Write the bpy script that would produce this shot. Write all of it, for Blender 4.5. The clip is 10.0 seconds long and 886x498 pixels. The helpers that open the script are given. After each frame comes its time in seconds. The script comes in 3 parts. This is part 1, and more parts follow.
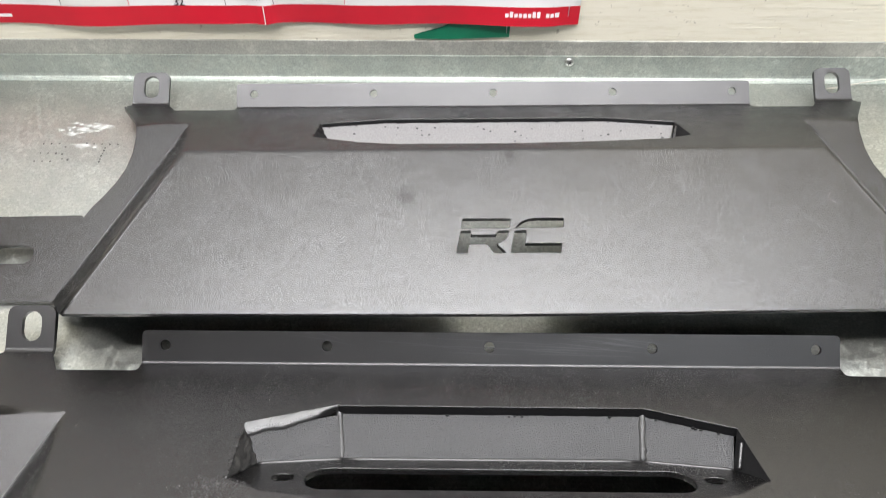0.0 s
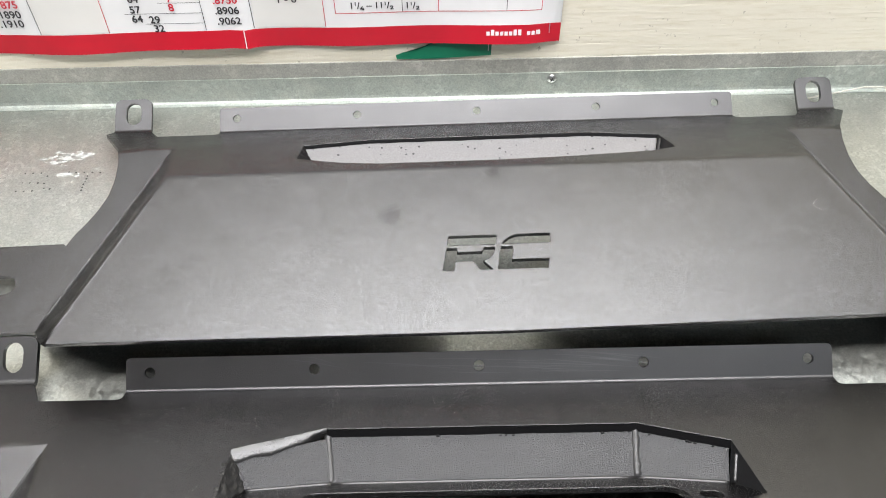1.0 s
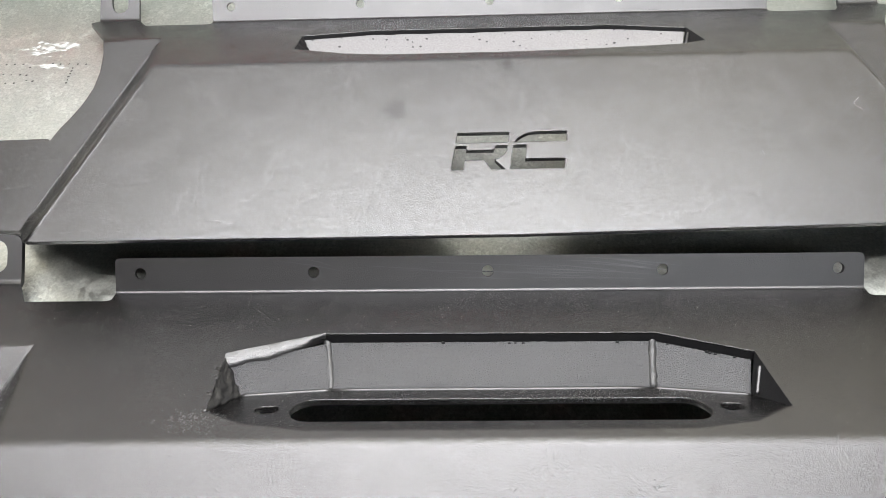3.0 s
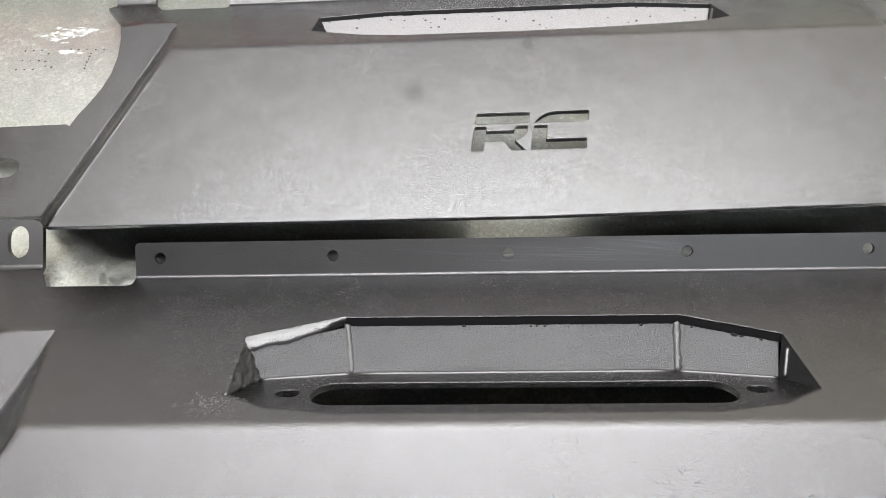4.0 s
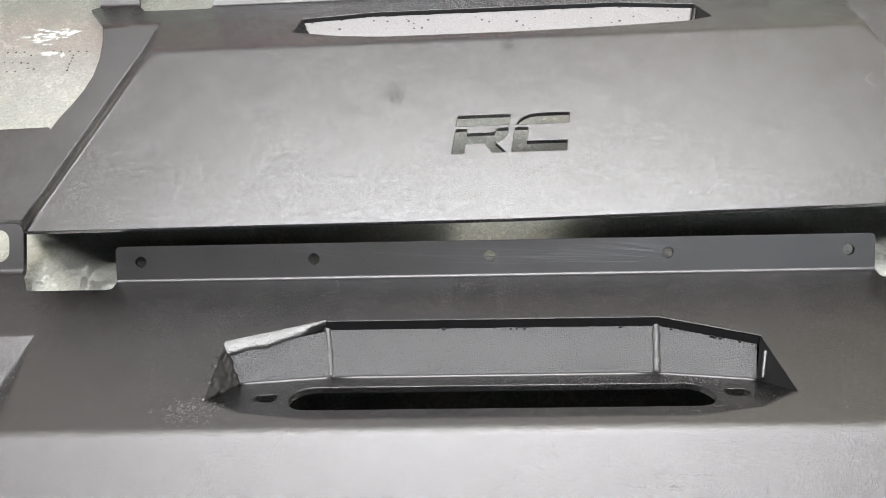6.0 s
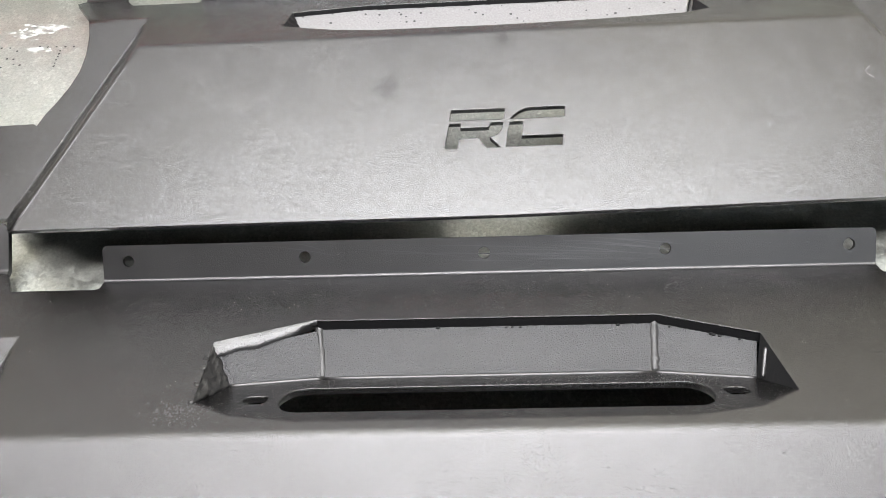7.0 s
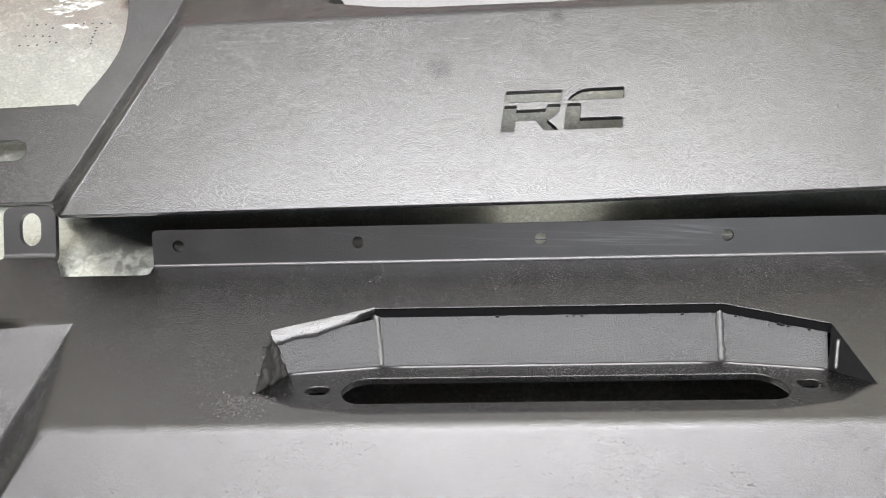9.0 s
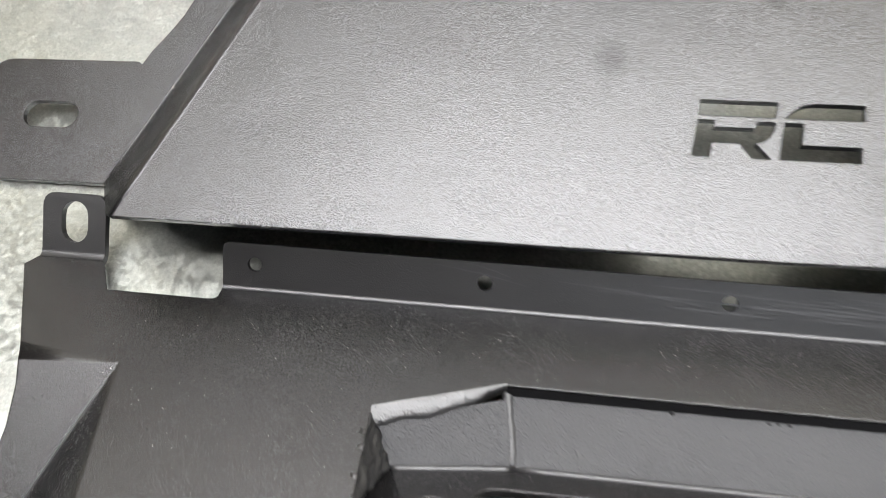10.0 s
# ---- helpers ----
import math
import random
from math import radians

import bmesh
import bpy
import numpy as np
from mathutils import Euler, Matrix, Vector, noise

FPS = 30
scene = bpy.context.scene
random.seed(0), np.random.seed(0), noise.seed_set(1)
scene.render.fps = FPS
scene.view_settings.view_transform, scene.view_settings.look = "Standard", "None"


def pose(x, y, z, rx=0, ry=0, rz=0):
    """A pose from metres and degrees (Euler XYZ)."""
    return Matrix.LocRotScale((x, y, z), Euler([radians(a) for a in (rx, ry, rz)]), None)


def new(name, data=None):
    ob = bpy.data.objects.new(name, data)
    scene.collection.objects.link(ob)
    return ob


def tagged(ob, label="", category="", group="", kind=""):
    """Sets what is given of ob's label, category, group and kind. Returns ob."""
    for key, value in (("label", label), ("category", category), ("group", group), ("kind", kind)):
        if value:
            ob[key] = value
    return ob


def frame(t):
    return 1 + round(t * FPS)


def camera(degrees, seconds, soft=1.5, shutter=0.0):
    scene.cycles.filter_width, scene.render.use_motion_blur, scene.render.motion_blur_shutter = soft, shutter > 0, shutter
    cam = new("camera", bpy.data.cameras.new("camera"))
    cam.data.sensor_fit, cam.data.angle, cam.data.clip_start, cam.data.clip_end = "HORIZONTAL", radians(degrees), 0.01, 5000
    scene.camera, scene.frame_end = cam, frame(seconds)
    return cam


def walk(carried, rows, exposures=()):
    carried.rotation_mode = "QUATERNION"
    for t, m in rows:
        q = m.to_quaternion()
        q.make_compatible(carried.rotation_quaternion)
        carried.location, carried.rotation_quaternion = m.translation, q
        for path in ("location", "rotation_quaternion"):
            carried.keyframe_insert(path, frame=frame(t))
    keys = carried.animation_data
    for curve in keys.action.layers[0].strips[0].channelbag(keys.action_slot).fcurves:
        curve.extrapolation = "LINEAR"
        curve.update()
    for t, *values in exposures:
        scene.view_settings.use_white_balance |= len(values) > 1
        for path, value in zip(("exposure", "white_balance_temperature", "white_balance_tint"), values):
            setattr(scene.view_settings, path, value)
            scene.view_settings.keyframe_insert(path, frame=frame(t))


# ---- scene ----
cam = camera(61.2, 10.0, soft=0.8, shutter=0.25)
ROWS = [
    (0.0, -0.0292, -0.3146, 0.5009, 40.98, 0.22, 0.70),
    (0.2, -0.0251, -0.3223, 0.5048, 43.05, 0.55, 0.21),
    (0.5, -0.0223, -0.3274, 0.5086, 43.75, 0.89, -0.71),
    (0.8, -0.0215, -0.3180, 0.5032, 43.14, 0.80, -0.92),
    (1.0, -0.0243, -0.3136, 0.4951, 42.65, 0.89, -0.90),
    (1.5, -0.0209, -0.3012, 0.4781, 40.17, 1.44, -0.99),
    (1.8, -0.0140, -0.2954, 0.4731, 38.91, 1.50, -1.03),
    (2.0, -0.0168, -0.2960, 0.4693, 38.44, 1.31, -1.05),
    (2.5, -0.0228, -0.2996, 0.4638, 37.30, 0.54, -0.30),
    (4.0, -0.0266, -0.2975, 0.4535, 35.23, 2.15, 0.53),
    (4.5, -0.0251, -0.2968, 0.4534, 35.05, 2.40, 0.73),
    (5.0, -0.0151, -0.2932, 0.4472, 34.75, 2.21, 0.44),
    (5.5, -0.0158, -0.2954, 0.4583, 34.95, 2.11, 0.35),
    (7.0, -0.0137, -0.2871, 0.4480, 34.57, 2.09, -0.24),
    (7.5, -0.0191, -0.2882, 0.4524, 34.27, 2.03, -0.41),
    (8.0, -0.0057, -0.2846, 0.4440, 33.56, 2.43, -1.72),
    (8.2, -0.0026, -0.2824, 0.4385, 33.45, 2.50, -2.00),
    (8.5, -0.0113, -0.2781, 0.4388, 32.75, 2.14, -1.59),
    (8.7, -0.0236, -0.2822, 0.4455, 32.81, 2.37, -0.75),
    (9.0, -0.0451, -0.2734, 0.4454, 32.44, 2.57, 0.26),
    (9.2, -0.0510, -0.2710, 0.4410, 32.45, 3.15, 1.10),
    (9.5, -0.0698, -0.2622, 0.4394, 31.81, 3.69, 2.41),
    (9.7, -0.0775, -0.2363, 0.4215, 30.61, 3.74, 3.87),
    (9.9, -0.0900, -0.1914, 0.3919, 29.31, 3.60, 5.80),
    (10.0, -0.1052, -0.1674, 0.3743, 28.43, 3.10, 6.75),
]
walk(cam, [(t, pose(x, y, z, rx, ry, rz)) for t, x, y, z, rx, ry, rz in ROWS],
     exposures=[(0.0, -0.05), (1.2, -0.02), (2.2, 0.14), (2.5, 0.16), (5.0, 0.25), (9.3, 0.26), (10.0, 0.07)])

# ---- light ----
world = bpy.data.worlds.new("room_air")
scene.world = world
world.use_nodes = True
world.node_tree.nodes["Background"].inputs[0].default_value = (0.9, 0.95, 1.0, 1)
world.node_tree.nodes["Background"].inputs[1].default_value = 0.01


def tube_lamp(x, y, z, length, width, watts, colour):
    data = bpy.data.lights.new("tube_light", "AREA")
    data.shape, data.size, data.size_y, data.energy, data.color = "RECTANGLE", length, width, watts, colour
    ob = new("tube_light", data)
    ob.matrix_world = pose(x, y, z)
    return ob


LAMP_Z = 0.95
LAMPS = [
    (-0.07, -0.125, LAMP_Z, 1.82, 0.17, 16.6, (1.0, 0.972, 0.965)),
    (0.05, 0.215, LAMP_Z, 1.18, 0.25, 12.3, (0.955, 0.975, 1.0)),
    # unseen cool fill, stands in for front-right daylight on the flanges
    (0.85, -1.35, 1.42, 1.20, 0.30, 4.5, (0.74, 0.88, 1.0)),
]
for row in LAMPS:
    tube_lamp(*row)


# ---- materials ----
def material(name, colour, rough=0.5, metal=0.0):
    m = bpy.data.materials.new(name)
    m.use_nodes = True
    nt = m.node_tree
    b = nt.nodes["Principled BSDF"]
    b.inputs["Base Color"].default_value = (*colour, 1)
    b.inputs["Roughness"].default_value = rough
    b.inputs["Metallic"].default_value = metal
    return m, nt, b


def coords(nt, scale=(1, 1, 1)):
    c = nt.nodes.new("ShaderNodeTexCoord")
    mp = nt.nodes.new("ShaderNodeMapping")
    mp.inputs["Scale"].default_value = scale
    nt.links.new(c.outputs["Object"], mp.inputs["Vector"])
    return mp.outputs["Vector"]


def noise_tex(nt, vec, scale, detail=3.0, rough=0.5):
    n = nt.nodes.new("ShaderNodeTexNoise")
    n.inputs["Scale"].default_value, n.inputs["Detail"].default_value, n.inputs["Roughness"].default_value = scale, detail, rough
    nt.links.new(vec, n.inputs["Vector"])
    return n.outputs["Fac"]


def ramp(nt, fac, stops):
    r = nt.nodes.new("ShaderNodeValToRGB")
    el = r.color_ramp.elements
    while len(el) < len(stops):
        el.new(0.5)
    for e, (p, c) in zip(el, stops):
        e.position, e.color = p, (*c, 1) if len(c) == 3 else c
    nt.links.new(fac, r.inputs["Fac"])
    return r.outputs["Color"]


def mix(nt, fac, a, b, mode="MIX"):
    n = nt.nodes.new("ShaderNodeMix")
    n.data_type, n.blend_type = "RGBA", mode
    for key, val in ((0, fac), (6, a), (7, b)):
        if isinstance(val, (int, float)):
            n.inputs[key].default_value = val
        elif isinstance(val, tuple):
            n.inputs[key].default_value = (*val, 1)
        else:
            nt.links.new(val, n.inputs[key])
    return n.outputs[2]


def bump(nt, height, strength, distance, normal=None):
    n = nt.nodes.new("ShaderNodeBump")
    n.inputs["Strength"].default_value, n.inputs["Distance"].default_value = strength, distance
    nt.links.new(height, n.inputs["Height"])
    if normal:
        nt.links.new(normal, n.inputs["Normal"])
    return n.outputs["Normal"]


def grey(v):
    return (v, v, v)


def powder_coat(name, base, rough, round_edge=0.0, relief=0.35, stains=(), grain=1900, ior=1.82, depth=1.0):
    m, nt, b = material(name, base, rough)
    b.inputs["IOR"].default_value = ior
    b.inputs["Specular Tint"].default_value = (0.97, 0.972, 1.0, 1)
    v = coords(nt)
    big = noise_tex(nt, v, 9, 3)
    fine = noise_tex(nt, v, grain, 2, 0.6)
    c = ramp(nt, big, [(0.3, tuple(0.86 * q for q in base)), (0.7, tuple(1.12 * q for q in base))])
    # light dust caught in the texture
    dust = ramp(nt, noise_tex(nt, v, 1500, 1), [(0.72, grey(0)), (0.80, grey(0.16))])
    c = mix(nt, dust, c, (0.30, 0.29, 0.28))
    nt.links.new(c, b.inputs["Base Color"])
    rr = ramp(nt, noise_tex(nt, v, 22, 4), [(0.3, grey(rough - 0.03)), (0.7, grey(rough + 0.04))])
    rr = mix(nt, 0.35, rr, ramp(nt, noise_tex(nt, v, 1200, 2), [(0.3, grey(rough - 0.12)), (0.7, grey(rough + 0.16))]))
    gloss = None
    for x, y, z, r, amount in stains:
        # a greasy thumb mark: less gloss than the coat round it
        away = nt.nodes.new("ShaderNodeVectorMath")
        away.operation = "DISTANCE"
        away.inputs[1].default_value = (x, y, z)
        wob = nt.nodes.new("ShaderNodeVectorMath")
        wob.operation = "MULTIPLY_ADD"
        cn = nt.nodes.new("ShaderNodeTexNoise")
        cn.inputs["Scale"].default_value = 90
        nt.links.new(v, cn.inputs["Vector"])
        nt.links.new(cn.outputs["Color"], wob.inputs[0])
        wob.inputs[1].default_value = (r * 1.7, r * 1.7, 0)
        nt.links.new(v, wob.inputs[2])
        nt.links.new(wob.outputs["Vector"], away.inputs[0])
        scale = nt.nodes.new("ShaderNodeMath")
        scale.operation = "DIVIDE"
        scale.inputs[1].default_value = r * 1.6
        nt.links.new(away.outputs["Value"], scale.inputs[0])
        gloss = mix(nt, ramp(nt, scale.outputs[0], [(0.25, grey(amount)), (1.0, grey(0))]), gloss or grey(0.5), grey(0.12))
    if gloss:
        nt.links.new(gloss, b.inputs["Specular IOR Level"])
    nt.links.new(rr, b.inputs["Roughness"])
    normal = None
    if round_edge:
        bev = nt.nodes.new("ShaderNodeBevel")
        bev.samples = 6
        bev.inputs["Radius"].default_value = round_edge
        normal = bev.outputs["Normal"]
    n1 = bump(nt, fine, relief, 0.0004 * depth, normal)
    n1 = bump(nt, noise_tex(nt, v, grain * 0.6, 1, 0.5), relief * 0.55, 0.0005 * depth, n1)
    n2 = bump(nt, noise_tex(nt, v, 14, 2), 0.25, 0.004, n1)
    nt.links.new(n2, b.inputs["Normal"])
    return m


COAT = (0.0052, 0.0048, 0.0050)
MAT_COAT = powder_coat("powder_coat", COAT, 0.225, 0.0012, 0.58, depth=1.05)
MAT_COAT_STAINED = powder_coat("powder_coat_stained", COAT, 0.24, 0.0012, 0.5, [(-0.076, -0.188, 0.044, 0.008, 0.34), (0.008, -0.150, 0.05, 0.005, 0.4)])
MAT_COAT_PLAIN = powder_coat("powder_coat_plain", COAT, 0.37, 0.0, 0.35)
# coarse grain; base raised above the shell's coat to brighten the recess walls
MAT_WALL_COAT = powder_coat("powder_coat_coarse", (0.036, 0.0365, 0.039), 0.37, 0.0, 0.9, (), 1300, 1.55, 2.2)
# dulled copy of the coat that puts shade on cut edges and recess ends
MAT_DULL_SHADE = powder_coat("dull_shade_coat", (0.005, 0.005, 0.0055), 0.55, 0.0, 0.5, (), 900, 1.35)
MAT_SKIN = powder_coat("weld_skin_coat", (0.014, 0.0135, 0.0135), 0.36, 0.0, 1.0, (), 900, 1.85)
MAT_ROUGH = powder_coat("torn_edge_coat", (0.014, 0.0135, 0.013), 0.40, 0.0, 1.0, (), 400, 1.7)


def speckled():
    # pale grey with scattered black specks, lighter than the shell's coat
    m, nt, b = material("pale_speckled_coat", (0.5, 0.49, 0.49), 0.4)
    v = coords(nt)
    vo = nt.nodes.new("ShaderNodeTexVoronoi")
    vo.inputs["Scale"].default_value = 170
    nt.links.new(v, vo.inputs["Vector"])
    sp = nt.nodes.new("ShaderNodeSeparateColor")
    nt.links.new(vo.outputs["Color"], sp.inputs[0])
    size = nt.nodes.new("ShaderNodeMath")
    size.operation = "MULTIPLY_ADD"
    size.inputs[1].default_value, size.inputs[2].default_value = -0.42, 0.23
    nt.links.new(sp.outputs[0], size.inputs[0])
    gap = nt.nodes.new("ShaderNodeMath")
    gap.operation = "ADD"
    nt.links.new(size.outputs[0], gap.inputs[0])
    nt.links.new(vo.outputs["Distance"], gap.inputs[1])
    spots = ramp(nt, gap.outputs[0], [(0.04, grey(1)), (0.08, grey(0))])
    cloud = ramp(nt, noise_tex(nt, v, 700, 3, 0.6), [(0.3, (0.14, 0.137, 0.14)), (0.7, (0.20, 0.195, 0.20))])
    c = mix(nt, spots, cloud, (0.02, 0.02, 0.02))
    nt.links.new(c, b.inputs["Base Color"])
    nt.links.new(bump(nt, noise_tex(nt, v, 500, 3), 0.25, 0.0005), b.inputs["Normal"])
    return m


MAT_SPECKLED = speckled()


def galvanised(name, base, scale=1.0, metal=0.90):
    m, nt, b = material(name, base, 0.42, metal)
    v = coords(nt)
    vo = nt.nodes.new("ShaderNodeTexVoronoi")
    vo.inputs["Scale"].default_value = 330 * scale
    nt.links.new(v, vo.inputs["Vector"])
    sp = nt.nodes.new("ShaderNodeSeparateColor")
    nt.links.new(vo.outputs["Color"], sp.inputs[0])
    dark, light = tuple(0.86 * q for q in base), tuple(min(1.25 * q, 0.85) for q in base)
    c = ramp(nt, sp.outputs[0], [(0.0, dark), (0.6, base), (1.0, light)])
    blot = ramp(nt, noise_tex(nt, v, 16, 5, 0.65), [(0.38, grey(0)), (0.60, grey(1))])
    c = mix(nt, blot, c, tuple(0.86 * q for q in base))
    chalk = ramp(nt, noise_tex(nt, v, 38, 6, 0.75), [(0.45, grey(0)), (0.72, grey(0.35))])
    c = mix(nt, chalk, c, (0.60, 0.60, 0.53))
    mott = ramp(nt, noise_tex(nt, v, 480, 4, 0.7), [(0.35, grey(0.84)), (0.65, grey(1.16))])
    c = mix(nt, 1.0, c, mott, "MULTIPLY")
    dirt = ramp(nt, noise_tex(nt, v, 260, 4, 0.75), [(0.60, grey(0)), (0.76, grey(0.55))])
    c = mix(nt, dirt, c, (0.20, 0.19, 0.13))
    nt.links.new(c, b.inputs["Base Color"])
    nt.links.new(ramp(nt, sp.outputs[1], [(0, grey(0.30)), (1, grey(0.50))]), b.inputs["Roughness"])
    nt.links.new(bump(nt, noise_tex(nt, v, 300, 3), 0.12, 0.0006), b.inputs["Normal"])
    return m


MAT_BENCH = galvanised("galvanised_sheet", (0.50, 0.515, 0.485))
MAT_ANGLE = galvanised("galvanised_angle", (0.36, 0.395, 0.365), 0.6, 0.35)
MAT_FLASH = galvanised("galvanised_flashing", (0.42, 0.42, 0.39), 0.6, 0.35)


def painted_board():
    m, nt, b = material("white_painted_board", (0.82, 0.79, 0.72), 0.5)
    v = coords(nt, (9, 9, 70))
    g = noise_tex(nt, v, 4, 6, 0.65)
    v2 = coords(nt)
    c = ramp(nt, g, [(0.25, (0.67, 0.62, 0.49)), (0.5, (0.76, 0.72, 0.61))])
    spots = ramp(nt, noise_tex(nt, v2, 120, 4, 0.65), [(0.655, grey(0)), (0.74, grey(0.75))])
    c = mix(nt, spots, c, (0.28, 0.24, 0.18))
    # short cracks and brush lines along the grain
    lines = noise_tex(nt, coords(nt, (14, 14, 420)), 1, 4, 0.7)
    c = mix(nt, ramp(nt, lines, [(0.66, grey(0)), (0.76, grey(0.55))]), c, (0.50, 0.44, 0.33))
    nt.links.new(c, b.inputs["Base Color"])
    n1 = bump(nt, g, 0.35, 0.0012)
    nt.links.new(bump(nt, lines, 0.6, 0.0012, n1), b.inputs["Normal"])
    return m


MAT_BOARD = painted_board()


def plain(name, base, rough=0.6, metal=0.0, var=0.08, scale=30):
    m, nt, b = material(name, base, rough, metal)
    c = ramp(nt, noise_tex(nt, coords(nt), scale, 4), [(0.3, tuple(q * (1 - var) for q in base)), (0.7, tuple(min(q * (1 + var), 1) for q in base))])
    nt.links.new(c, b.inputs["Base Color"])
    return m


MAT_PAPER = plain("coated_paper", (0.73, 0.73, 0.74), 0.35, 0, 0.03)
MAT_RED = plain("red_print", (0.50, 0.006, 0.022), 0.35, 0, 0.05)
MAT_WHITE_INK = plain("white_print", (0.8, 0.76, 0.76), 0.4)
MAT_INK = plain("black_print", (0.03, 0.03, 0.035), 0.5)
MAT_RED_INK = plain("red_ink", (0.55, 0.02, 0.04), 0.5)
MAT_TAPE = plain("green_tape", (0.005, 0.16, 0.085), 0.4, 0, 0.12)
MAT_STEEL = plain("zinc_screw", (0.55, 0.56, 0.55), 0.3, 0.9)
MAT_WIRE = plain("bare_wire", (0.65, 0.63, 0.58), 0.3, 0.8)
MAT_DOT = plain("stencil_ink", (0.04, 0.04, 0.04), 0.7)
MAT_SMEAR = plain("white_smear", (0.40, 0.405, 0.39), 0.6, 0, 0.3, 160)
MAT_SHOP = plain("shop_wall_paint", (0.26, 0.25, 0.24), 0.7)
MAT_FLOOR = plain("concrete", (0.18, 0.175, 0.17), 0.8, 0, 0.15, 6)
MAT_WOOD = plain("bench_timber", (0.30, 0.20, 0.11), 0.7, 0, 0.2, 12)
MAT_LAMP, _nt, _b = material("lamp_diffuser", (0.9, 0.9, 0.9), 0.5)
_b.inputs["Emission Color"].default_value = (1, 0.975, 0.94, 1)
_b.inputs["Emission Strength"].default_value = 3.0
MAT_HOUSING = plain("white_enamel", (0.75, 0.75, 0.74), 0.4)
MAT_BEAD = powder_coat("weld_bead_coat", (0.022, 0.022, 0.022), 0.42, 0.0, 1.0, (), 700, 1.6)
MAT_SPECK = plain("pale_dust", (0.55, 0.53, 0.50), 0.8)
MAT_SCRATCH = plain("rubbed_mark", (0.06, 0.06, 0.064), 0.30)


# ---- mesh helpers ----
def part(name, bm, mat, parent=None, label=""):
    me = bpy.data.meshes.new(name)
    bm.to_mesh(me)
    bm.free()
    me.materials.append(mat)
    ob = new(name, me)
    ob.parent = parent
    if label:
        ob["label"] = label
    return ob


def box(x0, x1, y0, y1, z0, z1, bevel=0.0):
    bm = bmesh.new()
    bmesh.ops.create_cube(bm, size=1)
    for v in bm.verts:
        v.co = Vector(((x0 + x1) / 2 + v.co.x * (x1 - x0), (y0 + y1) / 2 + v.co.y * (y1 - y0), (z0 + z1) / 2 + v.co.z * (z1 - z0)))
    if bevel:
        bmesh.ops.bevel(bm, geom=bm.edges[:], offset=bevel, segments=2, affect="EDGES", profile=0.5)
    return bm


def rounded(pts, r, n=5):
    """Round the corners of a 2D outline; r is one radius or one for each corner."""
    out = []
    k = len(pts)
    for i, p in enumerate(pts):
        rad = r[i] if isinstance(r, (list, tuple)) else r
        p, a, b = Vector(p), Vector(pts[i - 1]), Vector(pts[(i + 1) % k])
        if rad <= 0:
            out.append(tuple(p))
            continue
        da, db = (a - p).normalized(), (b - p).normalized()
        half = da.angle(db) / 2
        d = min(rad / math.tan(half), 0.49 * (a - p).length, 0.49 * (b - p).length)
        s, e = p + da * d, p + db * d
        for j in range(n + 1):
            t = j / n
            out.append(tuple(s * (1 - t) ** 2 + p * 2 * t * (1 - t) + e * t ** 2))
    return out


def slot(cx, cy, length, width, along_x=True, n=8):
    """Outline of a round-ended slot."""
    r, h = width / 2, (length - width) / 2
    pts = []
    for side, a0 in ((1, -90), (-1, 90)):
        for j in range(n + 1):
            a = radians(a0 + 180 * j / n)
            px, py = side * h + r * math.cos(a), r * math.sin(a)
            pts.append((cx + px, cy + py) if along_x else (cx - py, cy + px))
    return pts


def circle(cx, cy, r, n=16):
    return [(cx + r * math.cos(2 * math.pi * i / n), cy + r * math.sin(2 * math.pi * i / n)) for i in range(n)]


from mathutils.geometry import tessellate_polygon


def add_plane(bm, loops, lift):
    """A flat sheet region with holes: loops of 2D points, lifted into 3D by lift(x, u)."""
    loops3 = [[Vector(lift(*p)) for p in loop] for loop in loops]
    flat = [v for loop in loops3 for v in loop]
    verts = [bm.verts.new(v) for v in flat]
    flat2 = [[Vector((p[0], p[1], 0)) for p in loop] for loop in loops]
    for tri in tessellate_polygon(flat2):
        vs = [verts[i] for i in tri]
        if len(set(vs)) == 3:
            try:
                f = bm.faces.new(vs)
            except ValueError:
                continue
            f.normal_update()
            if f.normal.z < 0:
                f.normal_flip()


def sheet(name, build, mat, parent, thick=0.004, label=""):
    bm = bmesh.new()
    build(bm)
    bmesh.ops.remove_doubles(bm, verts=bm.verts[:], dist=0.00005)
    for f in bm.faces:
        if f.normal.z < 0:
            f.normal_flip()
    ob = part(name, bm, mat, parent, label)
    s = ob.modifiers.new("thickness", "SOLIDIFY")
    s.thickness, s.offset = thick, -1
    return ob


# ---- room ----
def wall_slab(name, x0, x1, y0, y1, z0, z1, mat, label):
    ob = part(name, box(x0, x1, y0, y1, z0, z1), mat)
    return tagged(ob, label, "wall", kind="structure")


WALL_Y = 0.372
FLOOR_Z, CEIL_Z = -0.92, 1.55
floor = tagged(part("floor", box(-2.2, 2.2, -2.6, 0.6, FLOOR_Z - 0.1, FLOOR_Z), MAT_FLOOR), "grey concrete workshop floor", "floor", kind="structure")
ceiling = tagged(part("ceiling", box(-2.2, 2.2, -2.6, 0.6, CEIL_Z, CEIL_Z + 0.1), MAT_SHOP), "pale painted workshop ceiling", "ceiling", kind="structure")
wall_slab("wall_north", -2.2, 2.2, WALL_Y, WALL_Y + 0.02, FLOOR_Z, CEIL_Z, MAT_BOARD, "white painted rough board wall behind the bench")
wall_slab("wall_south", -2.2, 2.2, -2.7, -2.6, FLOOR_Z, CEIL_Z, MAT_SHOP, "plain painted workshop wall")
